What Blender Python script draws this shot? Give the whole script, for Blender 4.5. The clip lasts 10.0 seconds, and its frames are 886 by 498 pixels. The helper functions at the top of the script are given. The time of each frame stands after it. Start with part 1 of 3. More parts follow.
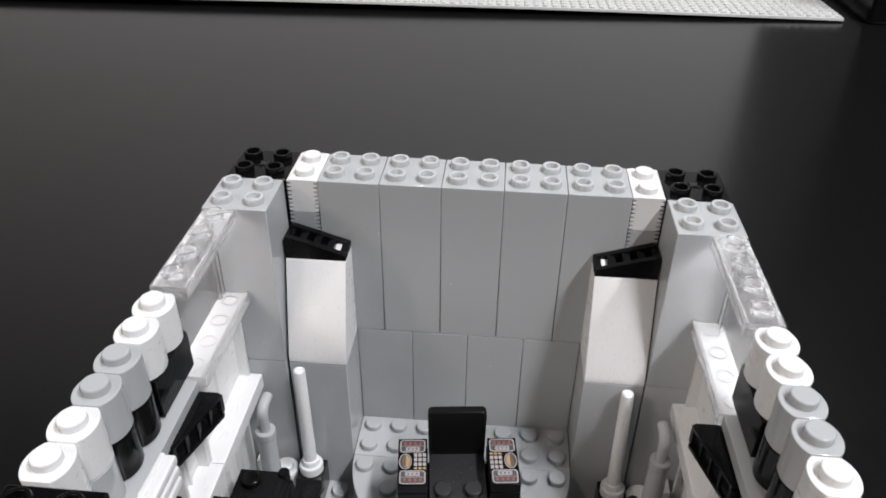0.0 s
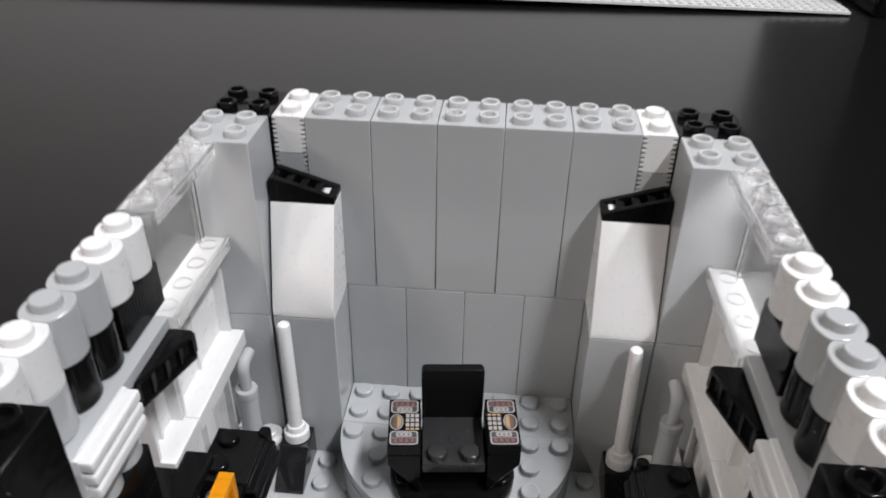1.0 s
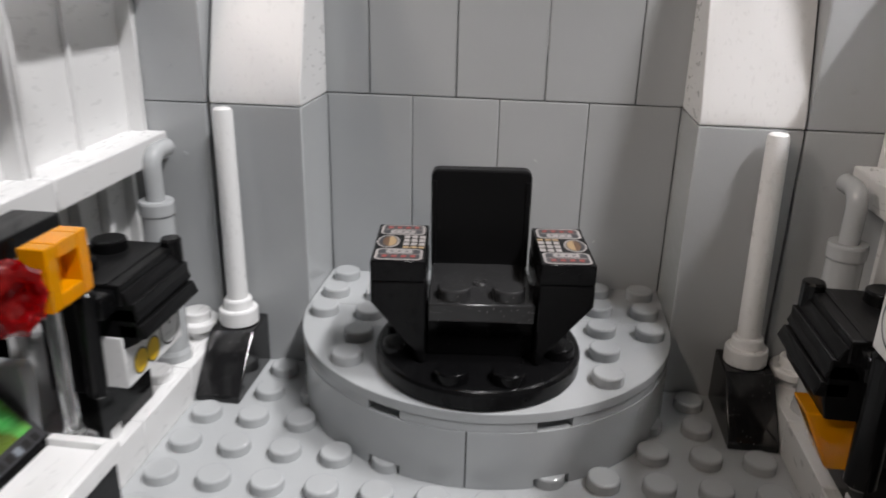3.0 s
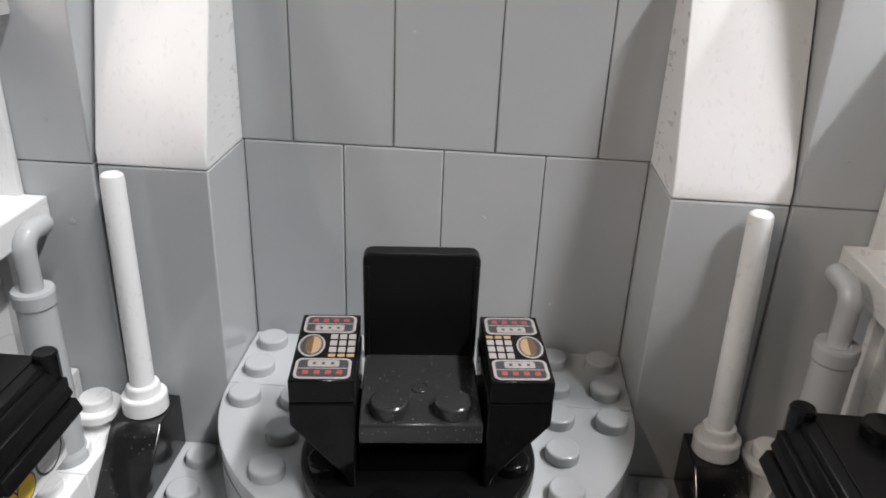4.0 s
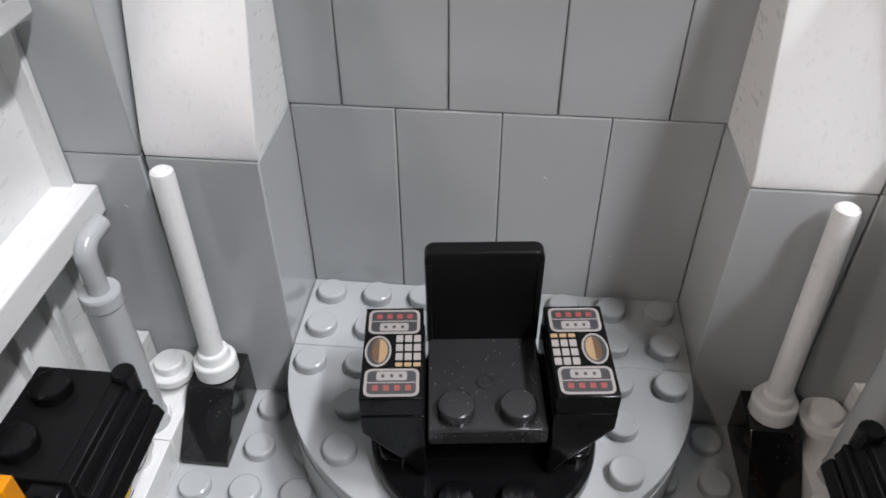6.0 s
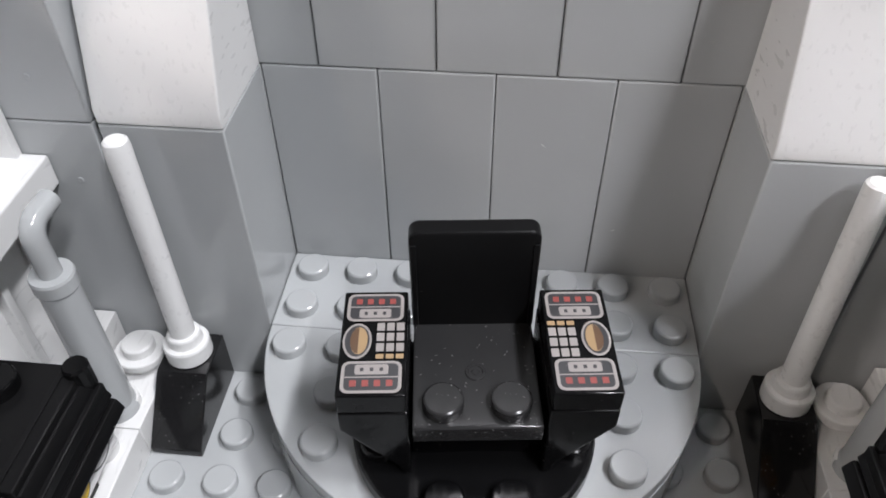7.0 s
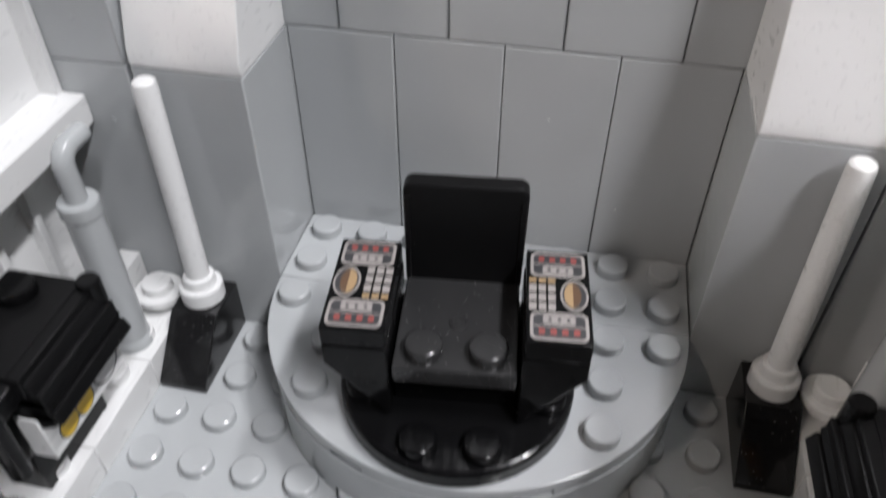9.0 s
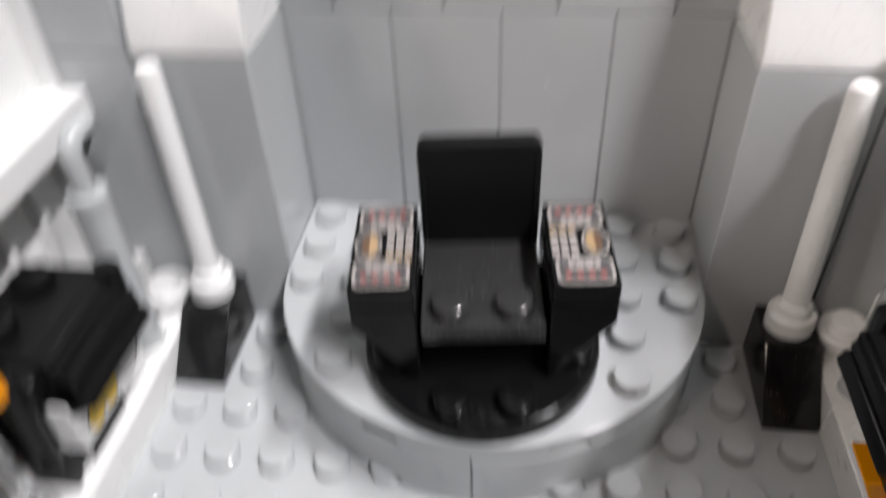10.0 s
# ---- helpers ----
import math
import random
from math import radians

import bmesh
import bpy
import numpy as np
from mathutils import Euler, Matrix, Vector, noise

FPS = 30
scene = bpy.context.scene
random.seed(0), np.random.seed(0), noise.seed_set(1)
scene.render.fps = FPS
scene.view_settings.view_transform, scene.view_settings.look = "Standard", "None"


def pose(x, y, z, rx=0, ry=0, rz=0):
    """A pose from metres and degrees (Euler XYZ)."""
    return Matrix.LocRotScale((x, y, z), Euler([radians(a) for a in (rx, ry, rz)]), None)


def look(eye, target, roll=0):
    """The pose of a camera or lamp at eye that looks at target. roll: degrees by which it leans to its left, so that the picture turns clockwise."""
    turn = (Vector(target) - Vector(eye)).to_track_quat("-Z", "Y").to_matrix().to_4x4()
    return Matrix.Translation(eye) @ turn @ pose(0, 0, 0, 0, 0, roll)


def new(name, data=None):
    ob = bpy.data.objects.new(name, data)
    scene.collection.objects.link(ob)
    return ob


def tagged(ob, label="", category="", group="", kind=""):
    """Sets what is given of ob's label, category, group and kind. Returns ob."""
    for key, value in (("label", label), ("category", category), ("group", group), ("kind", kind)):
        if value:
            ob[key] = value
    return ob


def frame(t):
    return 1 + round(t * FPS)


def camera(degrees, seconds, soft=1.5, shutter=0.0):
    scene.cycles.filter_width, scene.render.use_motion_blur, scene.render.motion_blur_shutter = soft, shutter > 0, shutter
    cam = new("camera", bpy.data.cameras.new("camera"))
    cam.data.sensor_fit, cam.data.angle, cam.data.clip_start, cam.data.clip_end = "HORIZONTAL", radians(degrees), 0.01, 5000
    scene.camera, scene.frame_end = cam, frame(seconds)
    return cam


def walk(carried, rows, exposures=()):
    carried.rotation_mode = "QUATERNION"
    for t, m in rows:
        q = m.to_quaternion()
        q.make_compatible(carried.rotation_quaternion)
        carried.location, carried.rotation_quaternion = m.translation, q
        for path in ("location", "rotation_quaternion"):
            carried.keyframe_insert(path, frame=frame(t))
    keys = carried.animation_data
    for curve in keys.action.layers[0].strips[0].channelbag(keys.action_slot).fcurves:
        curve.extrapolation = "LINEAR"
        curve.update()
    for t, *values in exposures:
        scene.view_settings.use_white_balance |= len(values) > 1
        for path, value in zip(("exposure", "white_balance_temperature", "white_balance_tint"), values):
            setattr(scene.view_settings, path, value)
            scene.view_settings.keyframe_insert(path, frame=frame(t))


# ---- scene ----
CM = 0.01  # the path is written in centimetres
cam = camera(60.6, 10.0, 1.75, 0.5)
PATH = [
    (0, (0.709, -16.771, 18.887), (0.566, -15.11, 17.783), 0.6),
    (0.5, (0.887, -16.956, 18.546), (0.748, -15.298, 17.436), 0.3),
    (1, (0.826, -16.56, 16.673), (0.68, -14.877, 15.602), 1.0),
    (1.2, (1.354, -16.087, 15.654), (1.154, -14.397, 14.603), 0.4),
    (1.5, (0.947, -16.436, 13.732), (0.751, -14.72, 12.724), 0.0),
    (1.8, (0.806, -15.882, 11.928), (0.567, -14.133, 10.989), -0.9),
    (2, (1.005, -15.45, 11.252), (0.738, -13.678, 10.365), -0.8),
    (2.2, (0.967, -15.154, 10.045), (0.684, -13.352, 9.226), -1.6),
    (2.5, (0.909, -14.73, 8.761), (0.62, -12.909, 7.986), -0.6),
    (2.8, (0.937, -14.158, 7.839), (0.66, -12.326, 7.086), 0.1),
    (3, (0.718, -13.78, 7.126), (0.49, -11.924, 6.415), 1.3),
    (3.2, (0.934, -13.223, 6.971), (0.736, -11.348, 6.302), 2.1),
    (4.3, (0.598, -11.248, 8.872), (0.547, -9.533, 7.843), 1.3),
    (4.5, (0.707, -11.402, 9.139), (0.677, -9.765, 7.991), 0.6),
    (4.8, (-0.056, -10.737, 10.333), (-0.069, -9.11, 9.171), 1.8),
    (5, (0.182, -10.358, 10.557), (0.072, -8.733, 9.396), -0.0),
    (5.2, (0.12, -10.436, 10.353), (-0.032, -8.835, 9.164), 0.0),
    (6.3, (0.174, -9.578, 10.442), (-0.001, -8.07, 9.14), -0.7),
    (6.5, (0.298, -9.451, 10.263), (0.099, -7.957, 8.948), -1.3),
    (7, (0.215, -8.897, 10.021), (0.062, -7.451, 8.648), -0.4),
    (7.5, (0.262, -8.807, 10.062), (0.12, -7.372, 8.677), -0.3),
    (8, (0.387, -8.949, 10.302), (0.183, -7.499, 8.94), -0.4),
    (8.5, (0.753, -8.986, 10.29), (0.453, -7.52, 8.963), -1.2),
    (9, (1.118, -9.655, 9.747), (0.819, -8.2, 8.408), 0.2),
    (9.2, (1.197, -9.99, 9.186), (0.878, -8.517, 7.871), 0.8),
    (9.5, (0.972, -10.083, 9.005), (0.643, -8.629, 7.672), -0.2),
    (9.7, (0.724, -10.37, 8.609), (0.394, -8.919, 7.272), -0.1),
    (9.8, (0.83, -10.539, 8.327), (0.504, -9.06, 7.021), -0.8),
    (9.9, (1.061, -10.3, 8.768), (0.736, -8.876, 7.402), -1.7),
    (10, (0.622, -10.334, 9.133), (0.388, -8.82, 7.848), -2.6),
]
walk(cam, [(t, look([v * CM for v in eye], [v * CM for v in target], roll)) for t, eye, target, roll in PATH], (
    (0, -0.1, 6500, 14), (1, -0.1, 6500, 14), (2, -0.08, 6650, 13), (3, 0.0, 6700, 14), (4.4, 0.19, 6600, 13), (5.2, 0.15, 6550, 14),
    (6.5, -0.1, 6450, 14), (7, 0.04, 6450, 14), (8, 0.12, 6500, 14), (9, -0.06, 6500, 14), (9.5, 0.12, 6600, 15), (10, 0.34, 6700, 15)))

# ---- light ----
world = bpy.data.worlds.new("room_air")
world.use_nodes = True
world.node_tree.nodes["Background"].inputs[0].default_value = (0.75, 0.8, 0.85, 1)
world.node_tree.nodes["Background"].inputs[1].default_value = 0.005
scene.world = world
scene.view_settings.exposure = 0.0


def tube_lamp(name, x, y, length, watts, colour):
    """An area lamp at ceiling height, shaped like tubes that run along y; no fixture is seen."""
    data = bpy.data.lights.new(name, "AREA")
    data.shape, data.size, data.size_y, data.energy, data.color = "RECTANGLE", 0.1, length, watts, colour
    ob = new(name, data)
    ob.matrix_world = pose(x, y, 1.72)
    return ob


tube_lamp("lamp_cool", 0.84, -0.9, 0.64, 39, (0.95, 0.97, 0.99))
tube_lamp("lamp_warm", -1.10, -1.33, 0.14, 10, (1.0, 0.88, 0.76))
# unseen soft lamp, added and aimed to brighten the right-hand panels
side = tube_lamp("lamp_side", -1.85, -1.05, 0.5, 24, (1.0, 0.925, 0.85))
side.data.size = 0.3
side.matrix_world = look((-1.85, -1.05, 1.6), (0, 0, 0.04))
tube_lamp("lamp_mid", 0.84, -0.08, 0.5, 30, (0.955, 0.972, 0.99))
# unseen lamp added to lift the table's sheen and the brick tops
tube_lamp("lamp_far", 0.0, 0.75, 0.5, 7, (0.97, 0.98, 1.0))
# unseen fill lamp behind the camera, added to brighten the forward faces
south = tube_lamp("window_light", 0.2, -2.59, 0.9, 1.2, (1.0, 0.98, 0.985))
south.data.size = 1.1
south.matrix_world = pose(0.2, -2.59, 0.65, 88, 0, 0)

# ---- materials ----


def plastic(name, colour, rough=0.2, wear=0.025, scratch=0.07, dust=0.0, specks=0.0, gloss=0.5):
    """Moulded plastic: fine scratches in the gloss, a faint mottling and a trace of orange-peel relief."""
    m = bpy.data.materials.new(name)
    m.use_nodes = True
    nt = m.node_tree
    bsdf = nt.nodes["Principled BSDF"]
    tc = nt.nodes.new("ShaderNodeTexCoord")
    big = nt.nodes.new("ShaderNodeTexNoise")
    big.inputs["Scale"].default_value, big.inputs["Detail"].default_value = 90, 2
    fine = nt.nodes.new("ShaderNodeTexNoise")
    fine.inputs["Scale"].default_value, fine.inputs["Detail"].default_value = 1900, 3
    stretch = nt.nodes.new("ShaderNodeMapping")
    stretch.inputs["Scale"].default_value = (1500, 260, 900)
    stretch.inputs["Rotation"].default_value = (0.6, 0.3, 0.9)
    lines = nt.nodes.new("ShaderNodeTexNoise")
    lines.inputs["Scale"].default_value, lines.inputs["Detail"].default_value = 1.0, 4
    for n in (big, fine, stretch):
        nt.links.new(tc.outputs["Object"], n.inputs["Vector"])
    nt.links.new(stretch.outputs[0], lines.inputs["Vector"])
    info = nt.nodes.new("ShaderNodeObjectInfo")
    mix = nt.nodes.new("ShaderNodeMix")
    mix.data_type = "RGBA"
    mix.inputs["A"].default_value = (*[c * (1 - wear) for c in colour], 1)
    mix.inputs["B"].default_value = (*[min(0.9, c * (1 + wear) + dust) for c in colour], 1)
    add = nt.nodes.new("ShaderNodeMath")
    add.operation = "MULTIPLY_ADD"
    add.inputs[1].default_value, add.inputs[2].default_value = 0.35, 0.0
    half = nt.nodes.new("ShaderNodeMath")
    half.operation = "MULTIPLY_ADD"
    half.inputs[1].default_value = 0.65
    nt.links.new(info.outputs["Random"], add.inputs[0])
    nt.links.new(big.outputs[0], half.inputs[0])
    nt.links.new(add.outputs[0], half.inputs[2])
    nt.links.new(half.outputs[0], mix.inputs["Factor"])
    colour_out = mix.outputs["Result"]
    if specks:  # grains of dust
        cell = nt.nodes.new("ShaderNodeTexVoronoi")
        cell.inputs["Scale"].default_value = 620 if specks < 0.2 else 1700
        near = nt.nodes.new("ShaderNodeMath")
        near.operation, near.inputs[1].default_value = "LESS_THAN", 0.10 if specks < 0.2 else 0.13
        rare = nt.nodes.new("ShaderNodeMath")
        rare.operation, rare.inputs[1].default_value = "GREATER_THAN", 1 - specks
        both = nt.nodes.new("ShaderNodeMath")
        both.operation = "MULTIPLY"
        grain = nt.nodes.new("ShaderNodeMix")
        grain.data_type = "RGBA"
        grain.inputs["B"].default_value = (0.17, 0.17, 0.17, 1)
        nt.links.new(tc.outputs["Object"], cell.inputs["Vector"])
        nt.links.new(cell.outputs["Distance"], near.inputs[0])
        nt.links.new(cell.outputs["Color"], rare.inputs[0])
        nt.links.new(near.outputs[0], both.inputs[0])
        nt.links.new(rare.outputs[0], both.inputs[1])
        nt.links.new(both.outputs[0], grain.inputs["Factor"])
        nt.links.new(colour_out, grain.inputs["A"])
        colour_out = grain.outputs["Result"]
    nt.links.new(colour_out, bsdf.inputs["Base Color"])
    ramp = nt.nodes.new("ShaderNodeMapRange")
    ramp.inputs["From Min"].default_value, ramp.inputs["From Max"].default_value = 0.35, 0.75
    ramp.inputs["To Min"].default_value, ramp.inputs["To Max"].default_value = rough, rough + scratch
    nt.links.new(lines.outputs[0], ramp.inputs["Value"])
    nt.links.new(ramp.outputs[0], bsdf.inputs["Roughness"])
    bump = nt.nodes.new("ShaderNodeBump")
    bump.inputs["Strength"].default_value, bump.inputs["Distance"].default_value = 0.03, 0.00003
    nt.links.new(fine.outputs[0], bump.inputs["Height"])
    wave = nt.nodes.new("ShaderNodeBump")
    wave.inputs["Strength"].default_value, wave.inputs["Distance"].default_value = 0.22, 0.00004
    nt.links.new(big.outputs[0], wave.inputs["Height"])
    nt.links.new(bump.outputs[0], wave.inputs["Normal"])
    nt.links.new(wave.outputs[0], bsdf.inputs["Normal"])
    bsdf.inputs["IOR"].default_value = 1.53
    bsdf.inputs["Specular IOR Level"].default_value = gloss
    return m


def clear_plastic(name, colour, rough=0.04, through_share=0.88, uneven=0.08):
    m = bpy.data.materials.new(name)
    m.use_nodes = True
    nt = m.node_tree
    bsdf = nt.nodes["Principled BSDF"]
    bsdf.inputs["Base Color"].default_value = (*colour, 1)
    bsdf.inputs["Transmission Weight"].default_value = through_share
    bsdf.inputs["IOR"].default_value = 1.5
    tex = nt.nodes.new("ShaderNodeTexNoise")
    tex.inputs["Scale"].default_value, tex.inputs["Detail"].default_value = 400, 4
    tc = nt.nodes.new("ShaderNodeTexCoord")
    nt.links.new(tc.outputs["Object"], tex.inputs["Vector"])
    ramp = nt.nodes.new("ShaderNodeMapRange")
    ramp.inputs["From Min"].default_value, ramp.inputs["From Max"].default_value = 0.4, 0.8
    ramp.inputs["To Min"].default_value, ramp.inputs["To Max"].default_value = rough, rough + uneven
    nt.links.new(tex.outputs[0], ramp.inputs["Value"])
    nt.links.new(ramp.outputs[0], bsdf.inputs["Roughness"])
    return m


GREY = plastic("light_grey_plastic", (0.373, 0.387, 0.392), rough=0.11, scratch=0.1, wear=0.045)
PALE = plastic("pale_grey_plastic", (0.6, 0.61, 0.6), rough=0.25)
WHITE = plastic("white_plastic", (0.67, 0.672, 0.667), rough=0.27, wear=0.02)
BLACK = plastic("black_plastic", (0.003, 0.003, 0.0033), rough=0.1, wear=0.3, scratch=0.2, dust=0.002, specks=0.10, gloss=0.16)
CLEAR = clear_plastic("clear_plastic", (0.99, 0.995, 0.995), rough=0.0, through_share=0.96, uneven=0.02)
# whitened copy of the clear plastic: the ledge's brightness is in its colour
CLEAR_LIT = clear_plastic("clear_plastic_lit", (0.92, 0.93, 0.93), rough=0.05, through_share=0.7)
# lighter copy of the grey: highlights on the hollow studs put into the colour
STUD_GLINT = clear_plastic("grey_stud_glint", (0.7, 0.715, 0.72), rough=0.04, through_share=0.4)
# dust grains, with the seat's reflected haze lightened into the base colour
DUSTY_SHEEN = plastic("dusty_sheen_black_plastic", (0.021, 0.021, 0.0215), rough=0.15, wear=0.3, scratch=0.08, dust=0.004, specks=0.38, gloss=0.45)
SPECKLED = plastic("speckled_black_plastic", (0.008, 0.008, 0.0084), rough=0.13, wear=0.3, scratch=0.06, dust=0.003, specks=0.38, gloss=0.4)
SATIN = plastic("satin_black_plastic", (0.005, 0.005, 0.0053), rough=0.3, wear=0.3, scratch=0.1, specks=0.14, gloss=0.14)
ORANGE = clear_plastic("clear_orange_plastic", (1.0, 0.40, 0.002), rough=0.03, through_share=0.42)
RED = clear_plastic("clear_red_plastic", (0.8, 0.006, 0.01), rough=0.02, through_share=0.88)
INK_WHITE = plastic("white_ink", (0.265, 0.245, 0.235), rough=0.35, wear=0.06)
INK_RED = plastic("red_ink", (0.25, 0.055, 0.048), rough=0.35)
INK_TAN = plastic("tan_ink", (0.31, 0.21, 0.11), rough=0.35)
INK_BROWN = plastic("brown_ink", (0.10, 0.055, 0.03), rough=0.35)
INK_YELLOW = plastic("yellow_ink", (0.75, 0.48, 0.02), rough=0.35)
INK_MIST = plastic("pale_grey_ink", (0.16, 0.18, 0.2), rough=0.3)
INK_BLACK = plastic("black_ink", (0.012, 0.012, 0.012), rough=0.3)
INK_GREY = plastic("grey_ink", (0.035, 0.035, 0.038), rough=0.3)
SCREEN = plastic("printed_screen", (0.07, 0.42, 0.09), rough=0.25)
tree = SCREEN.node_tree
coord, patch, fade, tint = [tree.nodes.new(k) for k in ("ShaderNodeTexCoord", "ShaderNodeTexNoise", "ShaderNodeMapRange", "ShaderNodeMix")]
patch.inputs["Scale"].default_value, patch.inputs["Detail"].default_value = 190, 1
fade.inputs["From Min"].default_value, fade.inputs["From Max"].default_value = 0.42, 0.58
tint.data_type = "RGBA"
tint.inputs["A"].default_value, tint.inputs["B"].default_value = (0.09, 0.14, 0.02, 1), (0.10, 0.62, 0.14, 1)
tree.links.new(coord.outputs["Object"], patch.inputs["Vector"])
tree.links.new(patch.outputs[0], fade.inputs["Value"])
tree.links.new(fade.outputs[0], tint.inputs["Factor"])
tree.links.new(tint.outputs["Result"], tree.nodes["Principled BSDF"].inputs["Base Color"])
TABLE = plastic("black_table_laminate", (0.005, 0.005, 0.0052), rough=0.19, wear=0.12, scratch=0.06)
# unseen surfaces: dark ones cut bounce, the white one feeds the table's sheen
DARK_PAINT = plastic("dark_room_paint", (0.12, 0.12, 0.12), rough=0.6)
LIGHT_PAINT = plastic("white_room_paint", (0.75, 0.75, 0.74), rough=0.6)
CARPET = plastic("dark_carpet", (0.08, 0.08, 0.085), rough=0.8)

# ---- mesh helpers; all lengths below are centimetres ----
P = 0.8  # one stud's pitch
B = 0.96  # one brick's height
L = 0.32  # one plate's height
GAP = 0.006
STORE = {}


def to_mesh(name, bm, smooth=True):
    bmesh.ops.scale(bm, vec=(CM, CM, CM), verts=bm.verts)
    bmesh.ops.recalc_face_normals(bm, faces=bm.faces)
    me = bpy.data.meshes.new(name)
    bm.to_mesh(me)
    bm.free()
    if smooth:
        for f in me.polygons:
            f.use_smooth = True
        me.set_sharp_from_angle(angle=radians(20))
    return me


def place(name, me, mat, parent, at=(0, 0, 0), label="", turn=0.0):
    """Hangs a mesh under a thing or a part; at: centimetres from the parent's origin."""
    ob = new(name, me)
    if mat is not None:
        if not me.materials:
            me.materials.append(mat)
        else:
            ob.material_slots[0].link = "OBJECT"
            ob.material_slots[0].material = mat
    ob.parent = parent
    ob.location = [v * CM for v in at]
    ob.rotation_euler[2] = radians(turn)
    if label:
        tagged(ob, label)
    return ob


def part(name, bm, mat, parent, label="", at=(0, 0, 0), turn=0.0):
    return place(name, to_mesh(name, bm), mat, parent, at, label, turn)


def thing(name, at, label, category, group="", kind="", turn=0.0):
    ob = new(name)
    ob.empty_display_size = 0.005
    ob.location = [v * CM for v in at]
    ob.rotation_euler[2] = radians(turn)
    return tagged(ob, label, category, group, kind)


def box(x0, x1, y0, y1, z0, z1, bevel=0.03, bm=None):
    """A box with rounded edges, added to bm."""
    own = bmesh.new()
    bmesh.ops.create_cube(own, size=1)
    for v in own.verts:
        v.co = (x0 + (v.co.x + 0.5) * (x1 - x0), y0 + (v.co.y + 0.5) * (y1 - y0), z0 + (v.co.z + 0.5) * (z1 - z0))
    if bevel:
        bmesh.ops.bevel(own, geom=own.edges[:], offset=bevel, segments=2, profile=0.5, affect="EDGES")
    return merge(own, bm)


def merge(own, bm):
    if bm is None:
        return own
    tmp = bpy.data.meshes.new("tmp")
    own.to_mesh(tmp)
    own.free()
    bm.from_mesh(tmp)
    bpy.data.meshes.remove(tmp)
    return bm


def prism(points, lo, hi, axis="z", bevel=0.0, bm=None):
    """A closed outline drawn out along an axis. For x the points are (y, z), for y (x, z), for z (x, y)."""
    own = bmesh.new()

    def co(p, h):
        return {"x": (h, p[0], p[1]), "y": (p[0], h, p[1]), "z": (p[0], p[1], h)}[axis]

    a = [own.verts.new(co(p, lo)) for p in points]
    b = [own.verts.new(co(p, hi)) for p in points]
    own.faces.new(a)
    own.faces.new(b)
    for i in range(len(points)):
        j = (i + 1) % len(points)
        own.faces.new((a[i], a[j], b[j], b[i]))
    bmesh.ops.recalc_face_normals(own, faces=own.faces)
    if bevel:
        sharp = [e for e in own.edges if len(e.link_faces) == 2 and e.calc_face_angle(0) > radians(25)]
        bmesh.ops.bevel(own, geom=sharp, offset=bevel, segments=2, profile=0.5, affect="EDGES")
    return merge(own, bm)


def lathe(profile, segs=24, bm=None, centre=(0, 0)):
    """Turns (radius, height) pairs about the z axis."""
    own = bmesh.new()
    rings = []
    for r, z in profile:
        if r < 1e-6:
            rings.append([own.verts.new((centre[0], centre[1], z))] * segs)
        else:
            rings.append([own.verts.new((centre[0] + r * math.cos(2 * math.pi * i / segs), centre[1] + r * math.sin(2 * math.pi * i / segs), z)) for i in range(segs)])
    for a, b in zip(rings, rings[1:]):
        for i in range(segs):
            j = (i + 1) % segs
            quad = []
            for v in (a[i], a[j], b[j], b[i]):
                if v not in quad:
                    quad.append(v)
            if len(quad) > 2:
                own.faces.new(quad)
    return merge(own, bm)


def tube(path, radius, segs=20, bm=None):
    """A round bar along a line of points, its ends closed and slightly rounded."""
    own = bmesh.new()
    pts = [Vector(p) for p in path]
    rings = []
    ends = [0.7] + [1.0] * (len(pts)) + [0.7]
    first = pts[0] + (pts[0] - pts[1]).normalized() * radius * 0.3
    last = pts[-1] + (pts[-1] - pts[-2]).normalized() * radius * 0.3
    line = [first] + pts + [last]
    side = Vector((0.13, 0.31, 0.94))
    for i, p in enumerate(line):
        d = (line[min(i + 1, len(line) - 1)] - line[max(i - 1, 0)]).normalized()
        u = side - d * side.dot(d)
        if u.length < 0.2:
            u = Vector((1, 0, 0)) - d * d.x
        u.normalize()
        side = u
        w = d.cross(u)
        rings.append([own.verts.new(p + (u * math.cos(2 * math.pi * k / segs) + w * math.sin(2 * math.pi * k / segs)) * radius * ends[i]) for k in range(segs)])
    for a, b in zip(rings, rings[1:]):
        for k in range(segs):
            own.faces.new((a[k], a[(k + 1) % segs], b[(k + 1) % segs], b[k]))
    own.faces.new(rings[0])
    own.faces.new(rings[-1])
    return merge(own, bm)


def stored(key, make):
    if key not in STORE:
        STORE[key] = to_mesh(str(key[0]), make())
    return STORE[key]


def stud_mesh():
    return lathe([(0.245, -0.01), (0.245, 0.135), (0.235, 0.158), (0.215, 0.17), (0, 0.17)], 22)


def hollow_stud_mesh():
    return lathe([(0.245, -0.01), (0.245, 0.14), (0.235, 0.163), (0.22, 0.17), (0.185, 0.17), (0.165, 0.158), (0.16, 0.02), (0, 0.02)], 22)


def studs(parent, mat, cols, rows, z, hollow=False, label=""):
    me = STORE.get(("stud", hollow, mat.name))
    if me is None:
        me = STORE[("stud", hollow, mat.name)] = to_mesh("stud", hollow_stud_mesh() if hollow else stud_mesh())
    for x in cols:
        for y in rows:
            place("stud", me, mat, parent, (x, y, z), label)


